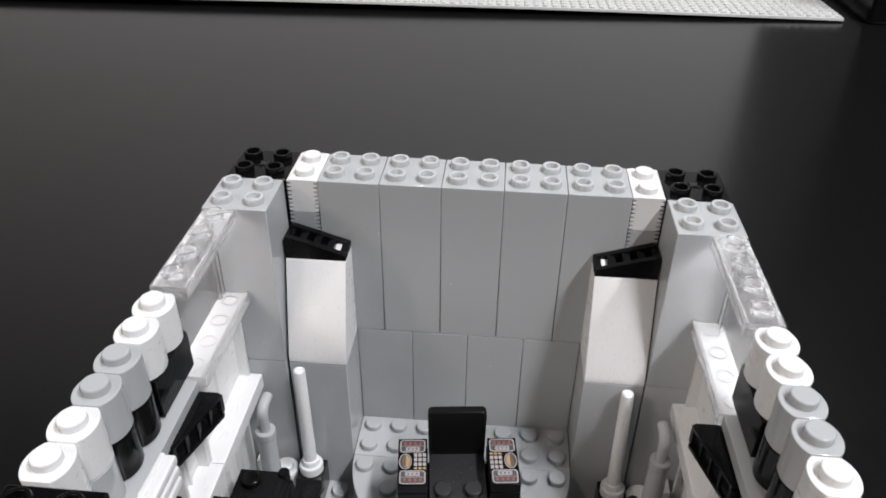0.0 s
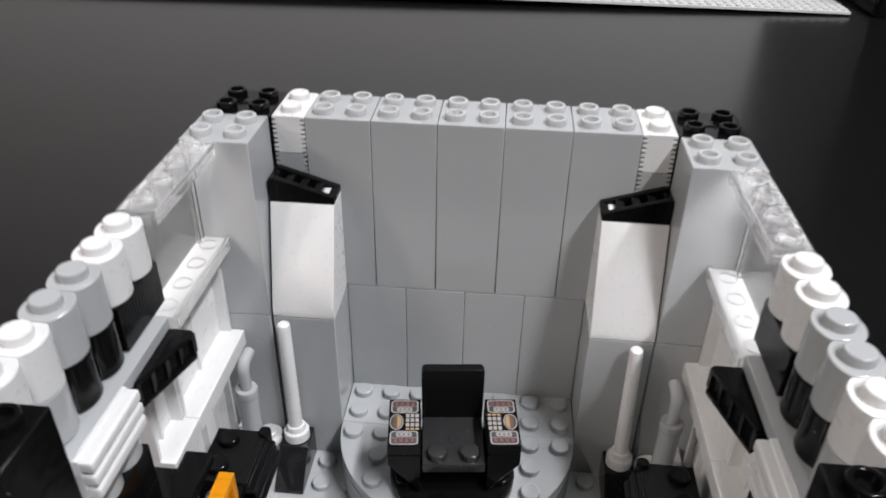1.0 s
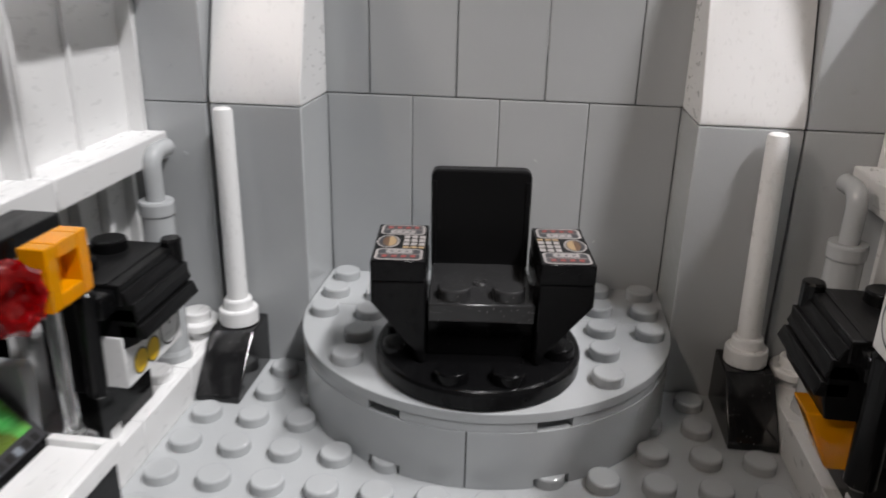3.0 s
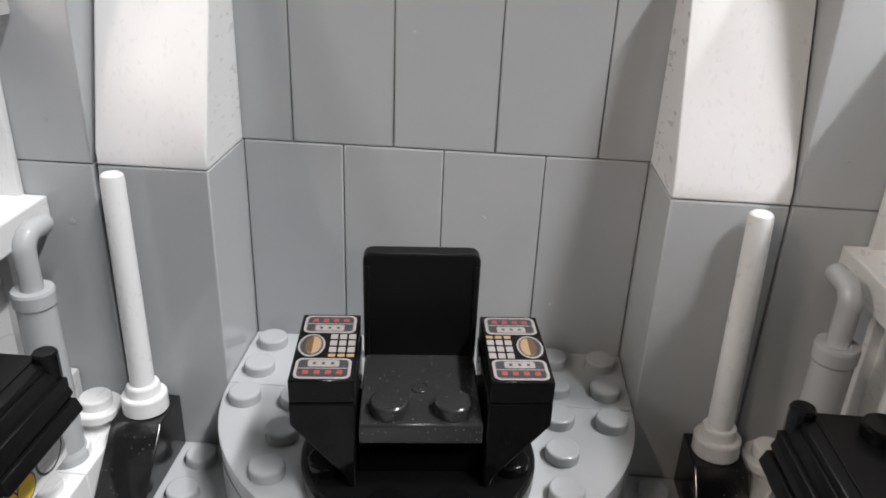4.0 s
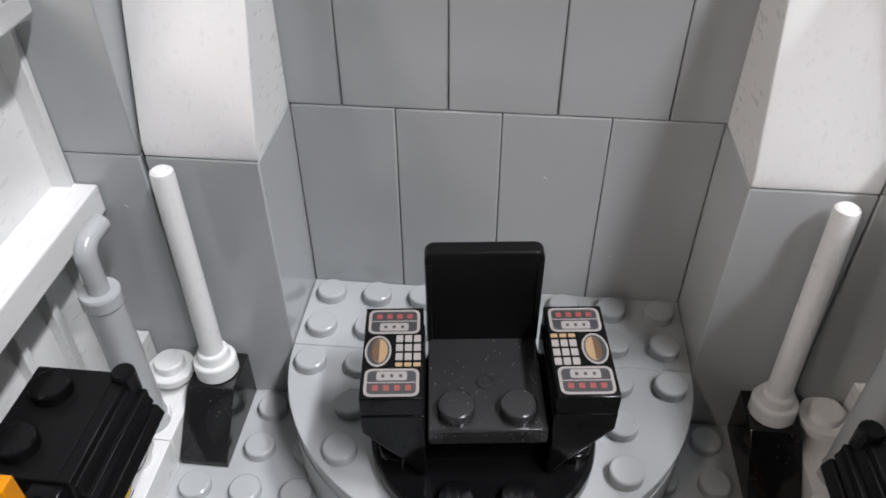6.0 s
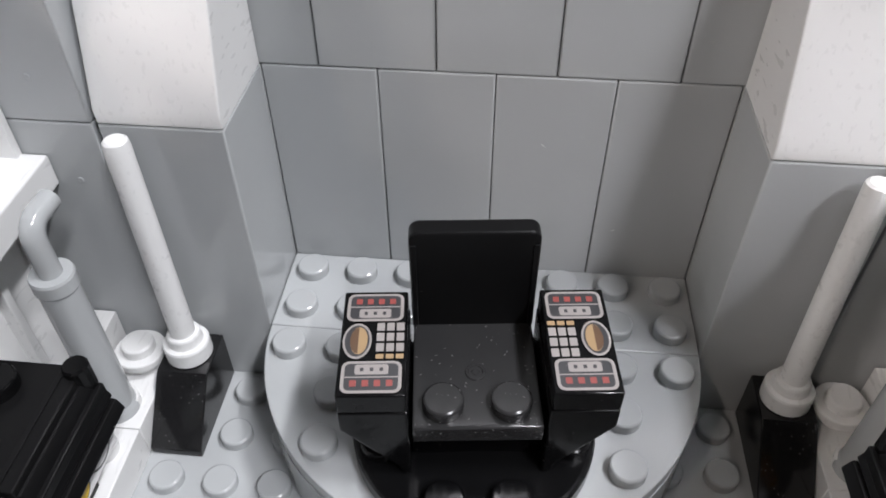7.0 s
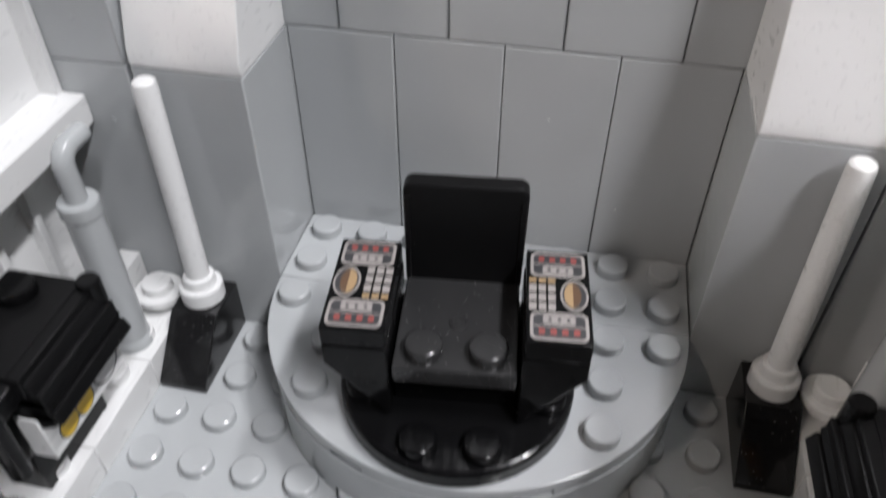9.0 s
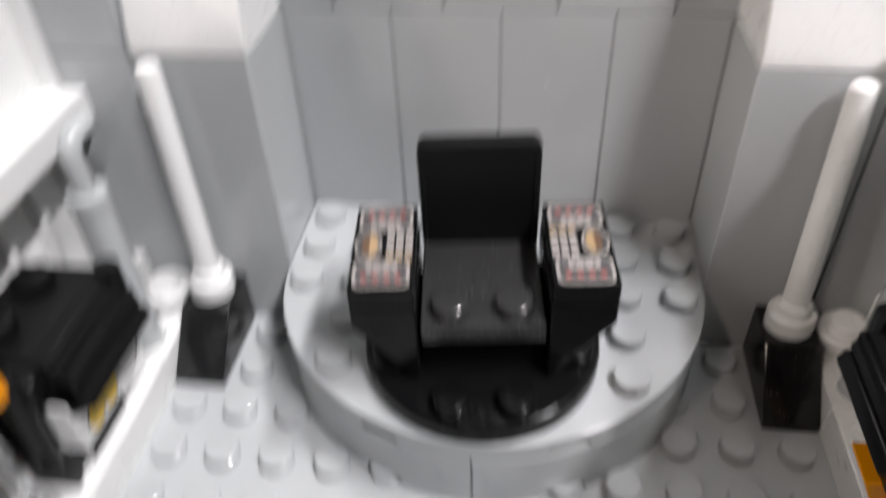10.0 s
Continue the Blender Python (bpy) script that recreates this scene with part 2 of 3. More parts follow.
def brick_mesh(w, d, h):
    return stored(("brick", w, d, h), lambda: box(-w / 2 + GAP, w / 2 - GAP, -d / 2 + GAP, d / 2 - GAP, 0.006, h - 0.004, 0.026))


def spread(n):
    return [(i - (n - 1) / 2) * P for i in range(n)]


def brick(parent, at, nx, ny, h, mat, stud="none", label="", name="brick"):
    """A brick of nx by ny studs with its base's middle at `at`, under a wall or a thing."""
    ob = place(name, brick_mesh(nx * P, ny * P, h), mat, parent, at, label)
    if stud != "none":
        if stud == "hollow" and mat is GREY:
            # same grey brick; its studs only carry the painted highlights
            mat = STUD_GLINT
        studs(ob, mat, spread(nx), spread(ny), h, stud == "hollow")
    return ob


# ---- room and table ----
def slab(name, x0, x1, y0, y1, z0, z1, mat, label, category, kind="structure"):
    ob = place(name, to_mesh(name, box(x0, x1, y0, y1, z0, z1, 0), False), mat, None)
    return tagged(ob, label, category, kind=kind)


BASE = -0.34
slab("floor", -260, 260, -260, 260, -82, -80, CARPET, "dark grey carpeted floor of a plain room", "floor")
slab("ceiling", -260, 260, -260, 260, 174, 178, DARK_PAINT, "plain unseen ceiling, painted dark to cut bounced light", "ceiling")
slab("wall_north", -260, 260, 150, 156, -80, 174, LIGHT_PAINT, "plain unseen wall, kept white to feed the table's sheen", "wall")
# the opening is made up, to seat the front fill lamp
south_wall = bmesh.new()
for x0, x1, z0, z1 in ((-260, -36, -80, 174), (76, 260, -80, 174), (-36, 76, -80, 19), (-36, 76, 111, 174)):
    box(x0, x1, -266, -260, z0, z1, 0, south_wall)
tagged(place("wall_south", to_mesh("wall_south", south_wall, False), DARK_PAINT, None), "plain dark painted wall with an opening made up for the fill lamp", "wall", kind="structure")
slab("wall_east", 260, 266, -260, 260, -80, 174, DARK_PAINT, "plain unseen wall, painted dark to cut bounced light", "wall")
slab("wall_west", -266, -260, -260, 260, -80, 174, DARK_PAINT, "plain unseen wall, painted dark to cut bounced light", "wall")

table = thing("table", (0, 0, BASE - 3), "black laminate table with a soft sheen", "table")
part("tabletop", box(-110, 110, -70, 110, 0, 3, 0.4), TABLE, table)
for tx in (-104, 104):
    for ty in (-64, 104):
        part("leg", box(tx - 3, tx + 3, ty - 3, ty + 3, -76.5, 0, 0.3), BLACK, table)

far_plate = thing("baseplate", (1.9, 3.7, BASE), "pale grey studded baseplate, slightly bowed, on the black table", "baseplate", turn=2.2)


def bow(x, y):
    """How far the bowed sheet lifts off the table."""
    return 0.5 * math.sin(math.pi * min(1.0, max(0.0, (28.7 - x) / 105))) * max(0.0, 1 - (y - 45.6) / 40)


sheet = bmesh.new()
cols = [-76 + 104.7 * i / 42 for i in range(43)]
rows = [45.6, 52, 60, 70, 84]
top = [[sheet.verts.new((x, y, 0.34 + bow(x, y))) for x in cols] for y in rows]
low = [[sheet.verts.new((x, y, 0.14 + bow(x, y))) for x in cols] for y in rows]
for j in range(len(rows) - 1):
    for i in range(len(cols) - 1):
        sheet.faces.new((top[j][i], top[j][i + 1], top[j + 1][i + 1], top[j + 1][i]))
        sheet.faces.new((low[j][i], low[j + 1][i], low[j + 1][i + 1], low[j][i + 1]))
rim_loop = [(0, i) for i in range(43)] + [(j, 42) for j in range(1, 5)] + [(4, i) for i in range(41, -1, -1)] + [(j, 0) for j in range(3, 0, -1)]
for (j, i), (q, p) in zip(rim_loop, rim_loop[1:] + rim_loop[:1]):
    sheet.faces.new((low[j][i], low[q][p], top[q][p], top[j][i]))
part("sheet", sheet, PALE, far_plate)
dots = bmesh.new()
for iy in range(14):
    for ix in range(126):
        dx, dy = 28.3 - ix * P, 46.0 + iy * P
        lift = bow(dx, dy)
        lathe([(0.245, 0.33 + lift), (0.245, 0.48 + lift), (0.22, 0.51 + lift), (0, 0.51 + lift)], 8, dots, (dx, dy))
tagged(part("stud_grid", dots, PALE, far_plate), kind="stuff")

cabinet = thing("cabinet", (54.5, 64, BASE), "dark cabinet standing on the far side of the table", "cabinet")
part("body", box(-24, 24, -14, 14, 0, 60, 0.4), BLACK, cabinet)

# ---- the model's floor ----
floor_plate = tagged(place("floor_plate", to_mesh("floor_plate", box(-6.4, 6.4, -12.8, 1.6, -0.32, 0, 0.02)), GREY, None), "grey studded plastic base plate under the model", "floor plate", kind="structure")

# ---- back wall ----
wall_back = thing("wall_back", (0, P, 0), "grey plastic brick wall of tall blocks with hollow studs on top", "wall", kind="structure")
for bx in (-4.0, -2.4, -0.8, 0.8, 2.4, 4.0):
    brick(wall_back, (bx, 0, 0), 2, 2, 5 * B, GREY)
for bx in (-3.2, -1.6, 0, 1.6, 3.2):
    brick(wall_back, (bx, 0, 5 * B), 2, 2, 5 * B, GREY, "hollow")


def ribbed_mesh(w, d, h, teeth=8):
    """A brick whose two x faces carry level ribs."""
    pts = []
    step = h / teeth
    for i in range(teeth):
        pts += [(w / 2 - 0.115, i * step + 0.012), (w / 2 - 0.115, i * step + 0.3 * step), (w / 2 - 0.008, i * step + 0.45 * step), (w / 2 - 0.008, i * step + 0.85 * step)]
    pts.append((w / 2 - 0.115, h - 0.004))
    outline = pts + [(-x, z) for x, z in reversed(pts)]
    return prism(outline, -d / 2 + GAP, d / 2 - GAP, "y")


ribbed = to_mesh("ribbed_brick", ribbed_mesh(P, 2 * P, B), False)
for sx in (-1, 1):
    place("brick", brick_mesh(P, 2 * P, 3 * B), GREY, wall_back, (sx * 4.4, 0, 5 * B))
    place("ribbed_brick", ribbed, GREY, wall_back, (sx * 4.4, 0, 8 * B), "grey brick with ribbed sides")
    top = place("ribbed_brick", ribbed, WHITE, wall_back, (sx * 4.4, 0, 9 * B), "white brick with ribbed sides")
    studs(top, WHITE, (0,), (-P / 2, P / 2), B)

chips = bmesh.new()
for cx, cz, w, tilt in ((0.71, 3.71, 0.05, -0.7), (-2.46, 8.1, 0.05, 1.2), (1.9, 2.2, 0.03, 0.4), (-0.5, 6.6, 0.03, -0.3)):
    ux, uz = math.cos(tilt), math.sin(tilt)
    prism([(cx - ux * w, cz - uz * w), (cx + uz * 0.008, cz - ux * 0.008), (cx + ux * w, cz + uz * w), (cx - uz * 0.008, cz + ux * 0.008)], -P + GAP - 0.006, -P + GAP + 0.01, "y", 0, chips)
tagged(part("chips", chips, PALE, wall_back, "pale chips and scratches"), kind="stuff")

# ---- corner posts and pillars ----
for sx in (-1, 1):
    post = thing("corner_post", (sx * 5.6, P, 0), "black corner post with four open studs and a cross hole", "post", "black corner posts")
    for k in range(5):
        brick(post, (0, 0, 2 * k * B), 2, 2, 2 * B, BLACK, "hollow" if k == 4 else "none")
    part("cross_hole", prism([(0.17 * math.cos(a * math.pi / 4) * (1 if a % 2 else 0.4), 0.17 * math.sin(a * math.pi / 4) * (1 if a % 2 else 0.4)) for a in range(8)], 10 * B - 0.002, 10 * B + 0.03, "z"), INK_BLACK, post)

    column = thing("column", (5.62 if sx > 0 else -5.66, -P, 0), "tall square grey column of two stacked blocks", "column", "grey columns")
    low = brick(column, (0, 0, 0), 2, 2, 5 * B, GREY)
    high = brick(column, (0, 0, 5 * B), 2, 2, 5 * B, GREY, "hollow")
    for host, hx, hz in ((high, 0.22 * -sx, 0.62), (low, 0.35 * -sx, 3.9)):
        part("mould_mark", lathe([(0.045, -0.01), (0.045, 0.008), (0.03, 0.012), (0, 0.006)], 12), GREY, host, at=(hx, -P + GAP, hz)).rotation_euler[0] = radians(90)

    pillar = thing("pillar", (sx * 4.0, -P, 0), "grey pillar with a sloped white upper block and a black slotted cap", "pillar", "pillars beside the throne")
    brick(pillar, (0, 0, 0), 2, 2, 5 * B, GREY)
    g = P - GAP
    part("sloped_block", prism([(g, 5 * B + 0.008), (-g, 5 * B + 0.008), (-g, 5 * B + 0.22), (0.0, 8 * B), (g, 8 * B)], -g, g, "x", 0.025), WHITE, pillar, "white sloped block")
    # the slotted cap falls towards the room's middle
    cap = bmesh.new()
    hi_x, lo_x = sx * g, -sx * g
    h0 = 8 * B + 0.01
    side = [(lo_x, h0), (hi_x, h0), (hi_x, h0 + 0.62), (hi_x - sx * 0.12, h0 + 0.64), (lo_x, h0 + 0.17)]
    prism(side, 0.03, 0.19, "y", 0.012, cap)
    prism(side, 0.61, 0.79, "y", 0.012, cap)
    mid_x = lo_x + (hi_x - lo_x) * 0.28
    prism([(mid_x, h0), (hi_x, h0), (hi_x, h0 + 0.3), (mid_x, h0 + 0.12)], 0.14, 0.66, "y", 0, cap)
    for k in range(5):
        f = k / 4
        cx = lo_x + (hi_x - lo_x) * (0.05 + 0.9 * f)
        zt = h0 + 0.16 + 0.46 * (0.05 + 0.88 * f)
        box(cx - 0.1, cx + 0.1, 0.14, 0.66, h0 + 0.05, zt, 0.012, cap)
    # plain white block added at the hole so the lowest slot looks bright
    hole_x = lo_x + (hi_x - lo_x) * 0.163
    part("stud", box(hole_x - 0.09, hole_x + 0.09, 0.2, 0.6, 8 * B - 0.01, 8 * B + 0.17, 0.02), WHITE, pillar)
    part("slotted_cap", cap, BLACK, pillar, "black slotted slope cap", at=(0, 0, 0))

# ---- throne platform ----
platform = thing("platform", (0, 0, 0), "grey half-round studded platform raised on curved bricks", "platform")
brick(platform, (0, -P, 0), 8, 2, B, GREY)
strip = brick(platform, (0, -P, B), 8, 2, L, GREY, name="plate")
studs(strip, GREY, spread(8), (-P / 2, P / 2), L)


def wedge(r, a0, a1, cuts, z0, z1, bm, inner=2.2):
    """A curved wall of the given angles (degrees from straight ahead of the platform), with notches in its rim."""
    stops = sorted({a0, a1, *[a0 + (a1 - a0) * i / 30 for i in range(31)], *[c for c0, c1 in cuts for c in (c0, c0 + 0.01, c1 - 0.01, c1)]})
    out = []
    for a in stops:
        rr = r - (0.35 if any(c0 < a < c1 for c0, c1 in cuts) else 0.0)
        out.append((rr * math.sin(radians(a)), -1.6 - rr * math.cos(radians(a))))
    inn = [(inner * math.sin(radians(a)), -1.6 - inner * math.cos(radians(a))) for a in (a1, (a0 + a1) / 2, a0)]
    return prism(out + inn, z0, z1, "z", 0, bm)


for a0, a1 in ((-89.6, -0.2), (0.2, 89.6)):
    mid = 1 if a0 >= 0 else -1
    notch = sorted([(mid * 18, mid * 28), (mid * 62, mid * 72)])
    notch = [tuple(sorted(c)) for c in notch]
    bm = bmesh.new()
    wedge(3.18, a0, a1, notch, 0.008, 0.16, bm)
    wedge(3.18, a0, a1, [], 0.16, 0.78, bm)
    wedge(3.18, a0, a1, [], 0.78, B - 0.004, bm)
    part("curved_brick", bm, GREY, platform)
rim = [(3.185 * math.sin(radians(a)), -1.6 - 3.185 * math.cos(radians(a))) for a in [-90 + 3 * i for i in range(61)]]
rim_bm = prism(rim, B + 0.15, B + L - 0.002, "z", 0.015)
wedge(3.17, -89.6, 89.6, [(-72, -62), (-28, -18), (18, 28), (62, 72)], B + 0.004, B + 0.16, rim_bm)
half_plate = part("half_round_plate", rim_bm, GREY, platform)
for sx_ in spread(8):
    for sy_ in (-2.0, -2.8, -3.6, -4.4):
        if math.hypot(sx_, sy_ + 1.6) < 2.95 and math.hypot(sx_, sy_ + 3.2) > 1.5:
            studs(half_plate, GREY, (sx_,), (sy_,), B + L)

# ---- throne ----
throne = thing("throne", (0, -3.2, B + L), "black swivel throne with printed control panels on its armrests", "chair", turn=6.5)
disc = part("turntable", lathe([(0, 0.0), (1.5, 0.0), (1.585, 0.04), (1.585, 0.25), (1.56, 0.3), (1.52, 0.315), (0, 0.315)], 56), BLACK, throne, "round black turntable plate")
studs(disc, BLACK, (-0.4, 0.4), (-1.2, 1.2), L)
studs(disc, BLACK, (-1.2, 1.2), (-0.4, 0.4), L)
part("base", box(-0.79, 0.79, -0.5, 0.79, L, 0.98, 0.02), BLACK, throne)
seat = bmesh.new()
box(-0.765, 0.765, -0.77, 1.0, 0.98, 1.27, 0.03, seat)
seat = part("seat", seat, DUSTY_SHEEN, throne)
studs(seat, DUSTY_SHEEN, (-0.4, 0.4), (-0.47,), 1.27)
# the backrest: a slightly leaning panel with rounded top corners and a curved foot
back = bmesh.new()
r_c = 0.13
outline = [(-0.78, 1.2)] + [(-0.79 + r_c - r_c * math.cos(radians(a)), 2.82 - r_c + r_c * math.sin(radians(a))) for a in range(0, 91, 15)] + [(0.79 - r_c + r_c * math.sin(radians(a)), 2.82 - r_c + r_c * math.cos(radians(a))) for a in range(0, 91, 15)] + [(0.78, 1.2)]
prism(outline, 0.80, 1.06, "y", 0.035, back)
for v in back.verts:
    v.co.y += (v.co.z - 1.2) * 0.03
part("backrest", back, SATIN, throne)
border = bmesh.new()
for x0, x1, z0, z1 in ((-0.77, -0.70, 1.3, 2.64), (0.70, 0.77, 1.3, 2.64)):
    box(x0, x1, 0.775, 0.82, z0, z1, 0.012, border)
for v in border.verts:
    v.co.y += (v.co.z - 1.2) * 0.03
part("backrest_border", border, SATIN, throne)
part("seat_boss", lathe([(0.125, 1.26), (0.125, 1.282), (0.115, 1.292), (0.095, 1.292), (0.085, 1.276), (0.05, 1.276), (0.04, 1.288), (0, 1.288)], 20), DUSTY_SHEEN, throne, at=(0, 0.02, 0))


def rounded(x0, x1, y0, y1, r, n=4):
    pts = []
    for cx, cy, a in ((x1 - r, y1 - r, 0), (x0 + r, y1 - r, 90), (x0 + r, y0 + r, 180), (x1 - r, y0 + r, 270)):
        pts += [(cx + r * math.cos(radians(a + 90 * i / n)), cy + r * math.sin(radians(a + 90 * i / n))) for i in range(n + 1)]
    return pts


def control_print(tile):
    """The printed switches on an armrest's tile: framed rows of red keys, a dial and a key pad."""
    z = L
    frame_bm, dark, red, tan = bmesh.new(), bmesh.new(), bmesh.new(), bmesh.new()
    for s in (1, -1):
        y0, y1 = sorted((s * 0.30, s * 0.74))
        prism(rounded(-0.34, 0.34, y0, y1, 0.09), z - 0.01, z + 0.003, "z", 0, frame_bm)
        prism(rounded(-0.302, 0.302, y0 + 0.036, y1 - 0.036, 0.06), z - 0.01, z + 0.005, "z", 0, dark)
        yr, yw = s * 0.61, s * 0.42
        prism(rounded(-0.19, 0.19, yw - 0.07, yw + 0.07, 0.03), z - 0.01, z + 0.007, "z", 0, frame_bm)
        prism(rounded(-0.3, 0.3, yr - s * 0.085 - 0.008, yr - s * 0.085 + 0.008, 0.004), z - 0.01, z + 0.007, "z", 0, frame_bm)
        for k in range(4):
            cx = -0.2 + k * 0.135
            prism(rounded(cx - 0.036, cx + 0.036, yr - 0.042, yr + 0.042, 0.01), z - 0.01, z + 0.009, "z", 0, red)
        for k in range(3):
            cx = -0.11 + k * 0.11
            prism(rounded(cx - 0.02, cx + 0.02, yw - 0.025, yw + 0.025, 0.008), z - 0.01, z + 0.009, "z", 0, dark)
    ring = [(-0.19 + 0.17 * math.cos(a * math.pi / 12), 0.265 * math.sin(a * math.pi / 12)) for a in range(24)]
    prism(ring, z - 0.01, z + 0.003, "z", 0, frame_bm)
    prism([(-0.19 + (x + 0.19) * 0.85, y * 0.88) for x, y in ring], z - 0.01, z + 0.005, "z", 0, dark)
    prism([(-0.17 + (x + 0.19) * 0.6, y * 0.76) for x, y in ring], z - 0.01, z + 0.007, "z", 0, tan)
    brown = bmesh.new()
    prism([(-0.175 + (x + 0.19) * 0.57, y * 0.72) for x, y in ring if x < -0.185], z - 0.01, z + 0.009, "z", 0, brown)
    part("brown_print", brown, INK_BROWN, tile)
    for i in range(3):
        for j in range(3):
            cx, cy = 0.08 + i * 0.115, -0.1 + j * 0.155
            prism(rounded(cx - 0.045, cx + 0.045, cy - 0.06, cy + 0.06, 0.01), z - 0.01, z + 0.004, "z", 0, frame_bm)
    for i in range(3):
        cx = 0.08 + i * 0.115
        prism(rounded(cx - 0.045, cx + 0.045, -0.265, -0.2, 0.01), z - 0.01, z + 0.004, "z", 0, tan)
    for nm, bmx, mat in (("white_print", frame_bm, INK_WHITE), ("dark_print", dark, INK_GREY), ("red_print", red, INK_RED), ("tan_print", tan, INK_TAN)):
        part(nm, bmx, mat, tile)


for sx in (-1, 1):
    arm = [(sx * 0.80, 0.33), (sx * 0.80, 1.60), (sx * 1.59, 1.60), (sx * 1.59, 1.28), (sx * 0.95, 0.50), (sx * 0.9, 0.33)]
    part("armrest", prism(arm, -0.79, 0.79, "y", 0.025), BLACK, throne)
    tile = part("control_tile", box(-0.388, 0.388, -0.785, 0.785, 0.01, L, 0.02), BLACK, throne, "black tile printed with red, white and tan controls", at=(sx * 1.2, 0, 1.6), turn=0 if sx < 0 else 180)
    control_print(tile)

# ---- antennas on black slopes ----
for sx in (-1, 1):
    slope = thing("slope_brick", (sx * 4.4, -2.4, 0), "black sloped brick with one stud", "brick", "black slopes")
    body = part("body", prism([(P - GAP, 0.008), (P - GAP, B), (0.02, B), (-P + GAP, 0.14), (-P + GAP, 0.008)], -0.388, 0.388, "x", 0.02), SPECKLED, slope)
    antenna = thing("antenna", (sx * 4.4, -2.0, B), "white plastic rod antenna on a ringed foot", "antenna", "white rod antennas")
    antenna.rotation_euler = (radians(-2.0), radians(-0.9), 0)
    part("foot", lathe([(0, 0), (0.33, 0.0), (0.345, 0.02), (0.345, 0.26), (0.33, 0.29), (0.265, 0.3), (0.255, 0.34), (0.25, 0.44), (0.235, 0.47), (0.18, 0.48), (0, 0.48)], 26), WHITE, antenna)
    part("rod", lathe([(0, 0.4), (0.185, 0.4), (0.178, 2.0), (0.168, 3.74), (0.155, 3.81), (0.12, 3.84), (0, 3.85)], 20), WHITE, antenna)

# ---- side walls ----


def palisade_mesh():
    """A one by two brick of two upright rounded logs, its middle at the origin."""
    bm = bmesh.new()
    for cy in (-0.4, 0.4):
        half = [(0.40 * math.sqrt(max(0.0, 1 - (t / 0.475) ** 2)), cy + t) for t in [-0.392 + 0.784 * i / 14 for i in range(15)]]
        prism([(x, y) for x, y in half] + [(-x, y) for x, y in reversed(half)], 0.008, B - 0.004, "z", 0.02, bm)
    return bm


def ridged_mesh():
    """A one by two brick with upright ridges on both long faces."""
    bm = box(-0.345, 0.345, -P + GAP, P - GAP, 0.008, B - 0.004, 0.015)
    for k in range(16):
        y = -0.74 + k * 0.0987
        for s in (-1, 1):
            prism([(s * 0.34, y - 0.049), (s * 0.353, y - 0.042), (s * 0.353, y + 0.042), (s * 0.34, y + 0.049)], 0.02, B - 0.02, "z", 0, bm)
    return bm


LOGS = to_mesh("log_brick", palisade_mesh())
RIDGED = to_mesh("ridged_brick", ridged_mesh(), False)


def side_wall(sx):
    wall = thing("wall_left" if sx < 0 else "wall_right", (6.07 if sx > 0 else -6.04, 0.08 if sx > 0 else -0.04, 0), "side wall of white, grey and black log bricks over dark bricks", "wall", kind="structure")
    y0 = -5.74
    for k, (upper, lower, me) in enumerate(((WHITE, BLACK, RIDGED), (GREY, BLACK, LOGS), (WHITE, GREY, LOGS))):
        y = y0 - 1.6 * k
        top = place("log_brick", LOGS, upper, wall, (0, y, 9 * B))
        studs(top, upper, (0,), (-0.4, 0.4), B)
        place("ridged_brick" if me is RIDGED else "log_brick", me, lower, wall, (0, y, 8 * B))
    part("ledge_plate", box(min(sx * 0.4, -sx * 0.6), max(sx * 0.4, -sx * 0.6), -9.6, -5.42, 7.36, 7.66, 0.02), GREY, wall, "light grey ledge plate")
    place("log_brick", LOGS, GREY, wall, (0, -7.55, 5.6))
    for x, y, n in ((0, -7.55, 2), (sx * 0.32, -9.16, 2)):
        for k in range(6):
            place("brick", brick_mesh(P, n * P, 5.6 / 6), BLACK, wall, (x, y, k * 5.6 / 6))
        if x:
            place("brick", brick_mesh(P, n * P, B), BLACK, wall, (x, y, 5.6))
        place("brick", brick_mesh(P, n * P, 0.79), BLACK, wall, (x, y, 5.6 + B))
    for k in range(10):
        end = place("brick", brick_mesh(2 * P, 2 * P, B), BLACK, wall, (-sx * 0.4, -10.59, k * B))
    studs(end, BLACK, (-0.4, 0.4), (-0.4, 0.4), B, True)
    return wall


def slotted_slope(sx):
    """A slotted slope set on its side against the wall: thick at its far end, slots facing the room."""
    t = thing("slotted_slope", (sx * 5.6, -6.3 if sx < 0 else -6.04, 6.83 if sx < 0 else 6.69), "black slotted slope fixed sideways on the wall", "vent", "slotted slopes on the walls")
    i = -sx
    bm = bmesh.new()
    plan = [(0, 0.79), (i * 0.60, 0.79), (i * 0.66, 0.73), (i * 0.66, 0.66), (i * 0.2, -0.79), (0, -0.79)]
    prism(plan, -0.04, 0.06, "z", 0.012, bm)
    prism(plan, 0.49, 0.59, "z", 0.015, bm)
    prism([(0, 0.78), (i * 0.60, 0.78), (i * 0.17, -0.78), (0, -0.78)], 0.05, 0.5, "z", 0, bm)
    part("body", bm, BLACK, t)
    for k in range(5):
        y = -0.75 + k * 0.375
        deep = 0.2 + 0.455 * (y + 0.79) / 1.58
        part("bar", box(min(0, i * deep), max(0, i * deep), y - 0.085, y + 0.085, 0.05, 0.5, 0.015), BLACK, t)
    return t


